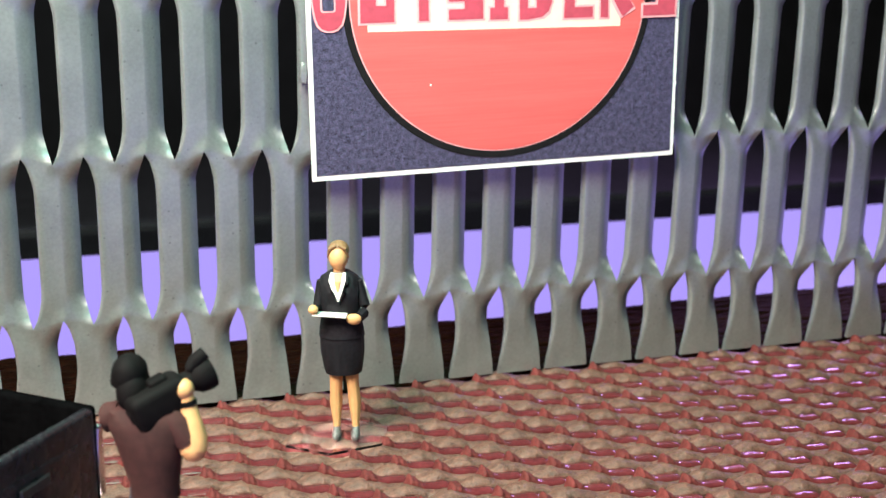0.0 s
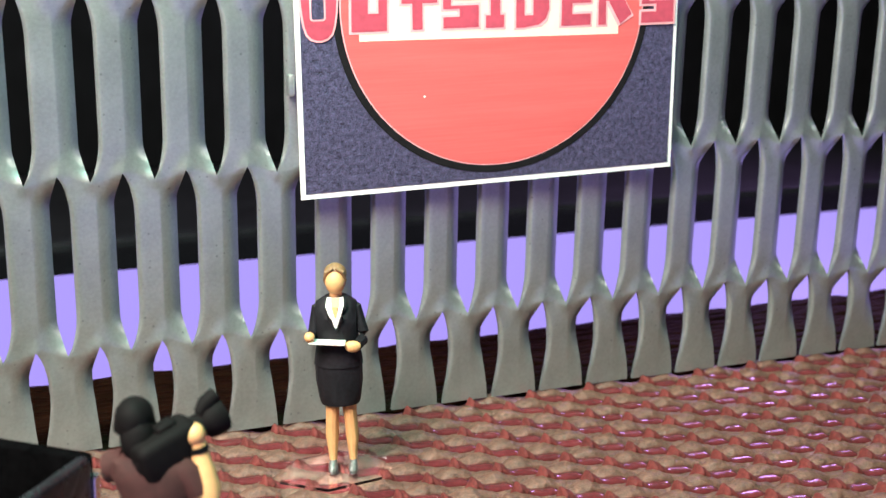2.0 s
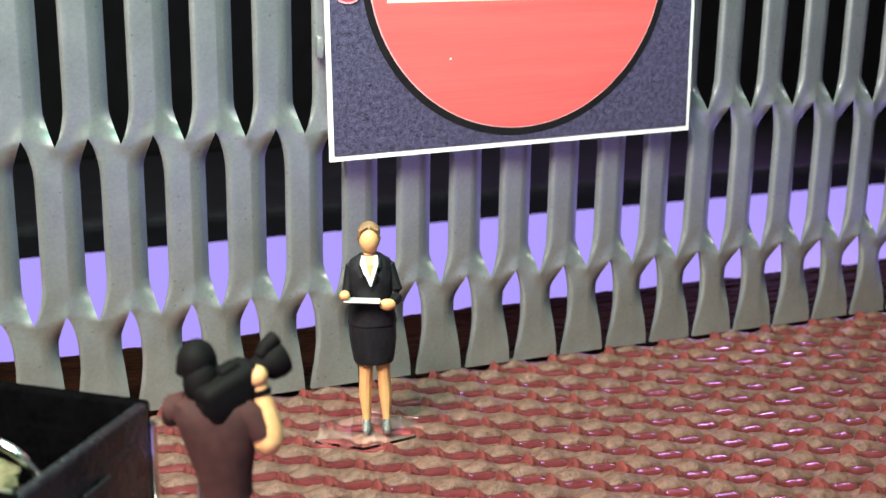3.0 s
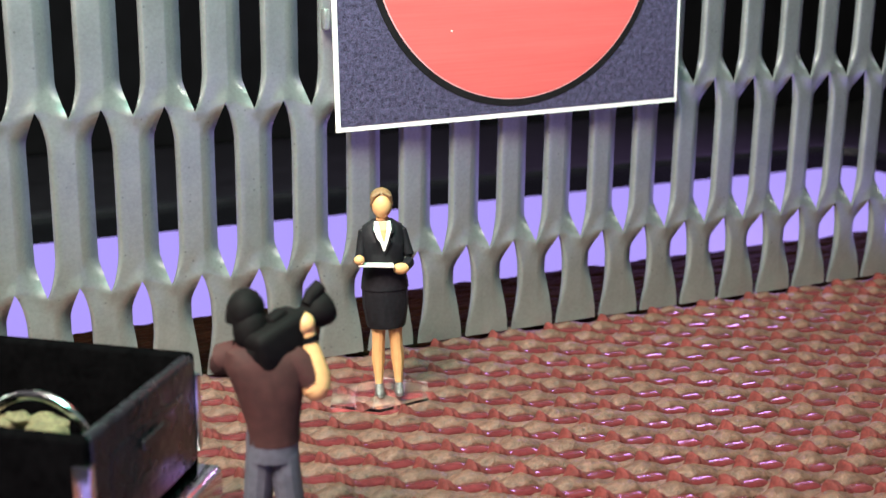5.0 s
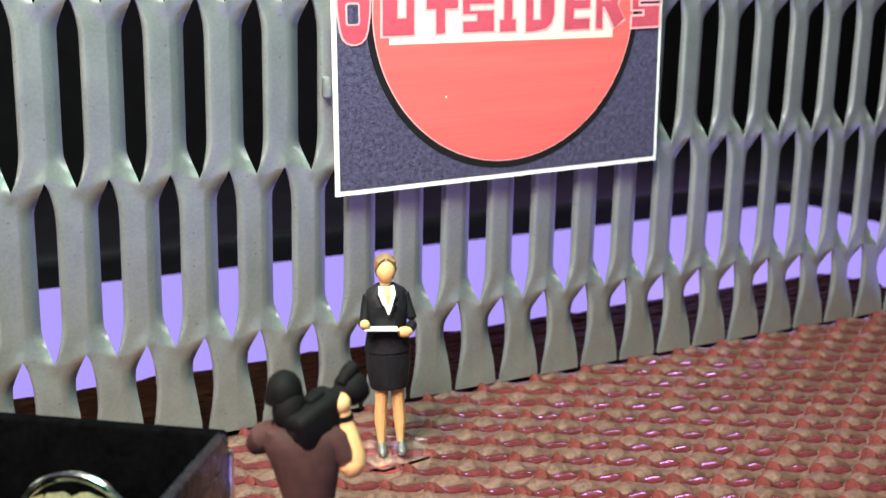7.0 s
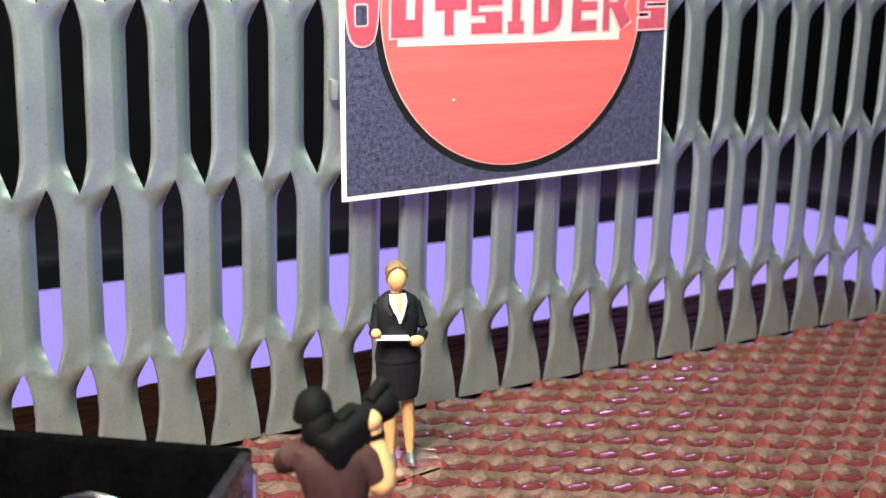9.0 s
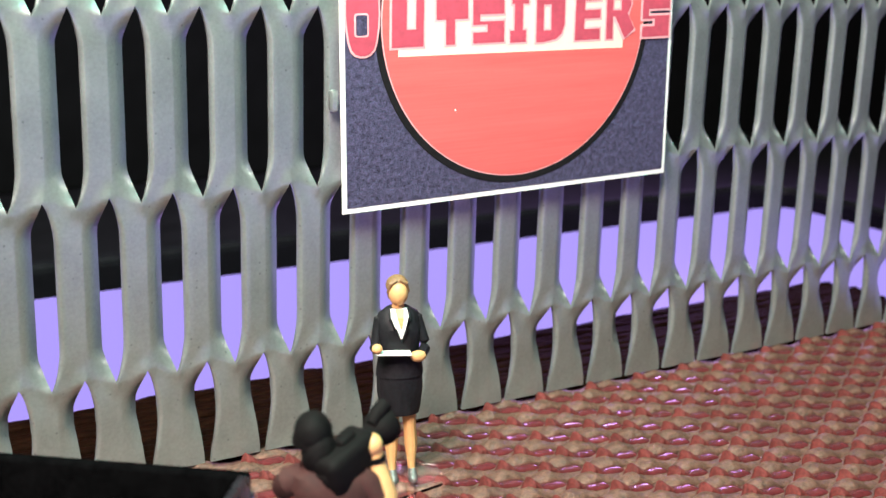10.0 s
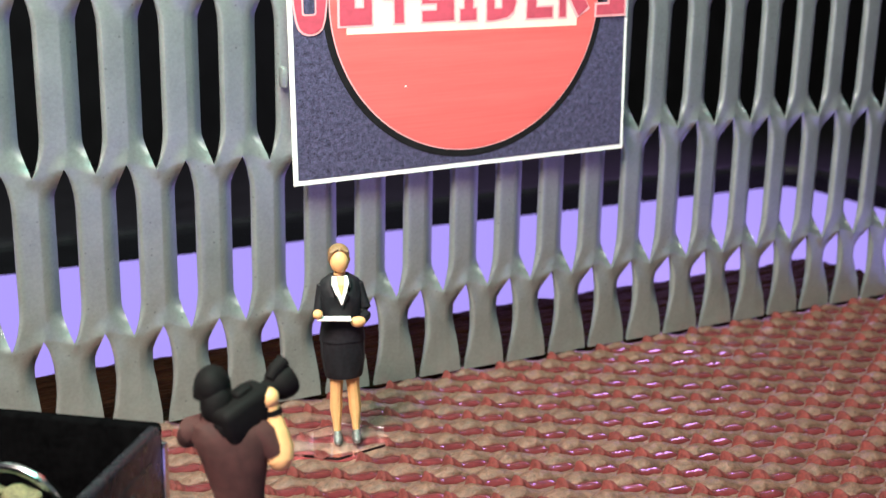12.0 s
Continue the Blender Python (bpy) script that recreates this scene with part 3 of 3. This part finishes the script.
    # other arm tucked in under the camera
    tube(b, [(-0.34, 0.05, 2.50), (-0.50, 0.06, 2.44), (-0.56, 0.16, 2.34), (-0.40, 0.34, 2.28)], [0.15, 0.16, 0.14, 0.11], 12, T)
    return b


man = finish("figurine", cameraman(), [SHIRT, JEANS, SKIN, CAP])
man.matrix_world = at(-5.12, -6.30, 0.02, 0, 0, -27) @ Matrix.Diagonal((1.0, 1.0, 1.02, 1))
tagged(man, "painted miniature cameraman in brown shirt aiming a black camera", "figurine")

# ---------------------------------------------------------------- the toy pickup's cargo bed
truck = empty("toy_pickup")
truck.matrix_world = Matrix.Translation(Vector((-5.64, -5.33, 0.02)) * U) @ Matrix.Rotation(math.atan2(-0.785, -0.62), 4, "Z")
tagged(truck, "black toy pickup with an open cargo bed on the mat", "toy truck")
# local axes: x runs along the tailgate from its far corner, y away from the cab (negative y: towards the cab)
BW, BL, RIM, BOT = 2.55, 5.2, 2.36, 0.95
bm = bmesh.new()
add_box(bm, (0.02, -BL, BOT), (0.18, -0.02, RIM), 0.06, 3)
part("side_panel", bm, BED_BLACK, truck)
bm = bmesh.new()
add_box(bm, (BW - 0.18, -BL, BOT), (BW - 0.02, -0.02, RIM), 0.06, 3)
part("side_panel", bm, BED_BLACK, truck)
bm = bmesh.new()
add_box(bm, (0.18, -BL, BOT), (BW - 0.18, -BL + 0.16, RIM), 0.05, 3)
part("front_panel", bm, BED_BLACK, truck)
bm = bmesh.new()
add_box(bm, (0.10, -0.16, BOT + 0.12), (BW - 0.10, 0.0, RIM - 0.01), 0.06, 3)
gate = part("tailgate", bm, TRUCK_BLACK, truck, "glossy black tailgate with pressed panel")
bm = bmesh.new()
add_box(bm, (0.45, -0.02, BOT + 0.40), (BW - 0.45, 0.012, RIM - 0.32), 0.01, 2)
part("pressed_panel", bm, TRUCK_BLACK, gate)
bm = bmesh.new()
add_box(bm, (BW / 2 - 0.25, 0.03, RIM - 0.55), (BW / 2 + 0.25, 0.07, RIM - 0.42), 0.015, 1)
part("handle", bm, BLACK_PLASTIC, gate)
bm = bmesh.new()
add_box(bm, (0.16, -BL + 0.1, BOT), (BW - 0.16, -0.14, BOT + 0.22), 0.02)
part("bed_floor", bm, BED_BLACK, truck)
for x in (0.05, BW - 0.05):
    bm = bmesh.new()
    add_box(bm, (x - 0.06, -0.16, BOT + 0.25), (x + 0.06, 0.03, RIM - 0.25), 0.03, 2)
    part("tail_lamp", bm, CHROME, truck, "narrow chrome tail lamp")
bm = bmesh.new()
add_box(bm, (-0.12, -0.25, 0.55), (BW + 0.12, 0.22, 0.98), 0.10, 3)
bumper = part("bumper", bm, CHROME, truck, "chrome rear bumper")
bm = bmesh.new()
add_box(bm, (0.35, -BL + 0.2, 0.5), (BW - 0.35, -0.2, BOT + 0.02), 0.05)
part("chassis", bm, BLACK_PLASTIC, truck)
for x in (0.20, BW - 0.20):
    bm = bmesh.new()
    tube(bm, [(x - 0.20, -1.9, 0.62), (x - 0.14, -1.9, 0.62), (x + 0.14, -1.9, 0.62), (x + 0.20, -1.9, 0.62)], [0.54, 0.62, 0.62, 0.54], 28)
    wheel = part("wheel", bm, RUBBER, truck, "black rubber tyre")
    bm = bmesh.new()
    tube(bm, [(x - 0.22, -1.9, 0.62), (x + 0.22, -1.9, 0.62)], [0.34, 0.34], 24)
    part("rim", bm, CHROME, wheel)

# the load in the bed: a straw bale and a chrome hoop standing over it
bm = bmesh.new()
for k in range(26):
    c = Vector((random.uniform(0.75, 1.5), random.uniform(-2.1, -1.15), random.uniform(1.30, 1.82)))
    ball(bm, c, random.uniform(0.10, 0.17), 0, (1.0, 1.6, 0.6), 8)
for v in bm.verts:
    v.co += 0.05 * Vector(noise.noise_vector(v.co * 7))
straw = finish("straw", bm, HAY)
straw.matrix_world = truck.matrix_world
tagged(straw, "loose heap of pale yellow straw in the truck bed", "straw", kind="stuff")
bm = bmesh.new()
add_box(bm, (1.45, -4.6, 1.18), (2.25, -0.75, 1.88), 0.08, 3)
plank = finish("plank", bm, PLANK)
plank.matrix_world = truck.matrix_world
tagged(plank, "dull olive plank lying along the truck bed", "plank")
bm = bmesh.new()
tube(bm, [(0.8, -1.55 + 0.74 * math.cos(a), 1.17 + 0.82 * math.sin(a)) for a in [math.pi * i / 28 for i in range(29)]], [0.06] * 29, 10)
hoop = finish("hoop", bm, CHROME)
hoop.matrix_world = truck.matrix_world
tagged(hoop, "thin polished metal hoop standing in the truck bed", "hoop")

# ---------------------------------------------------------------- the mat's strands
for j in range(n_rows):
    brown_yarn(j)
    red_yarn(j)
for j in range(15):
    hem_rib(j, SHADE_Y + 0.10 + 0.205 * j)
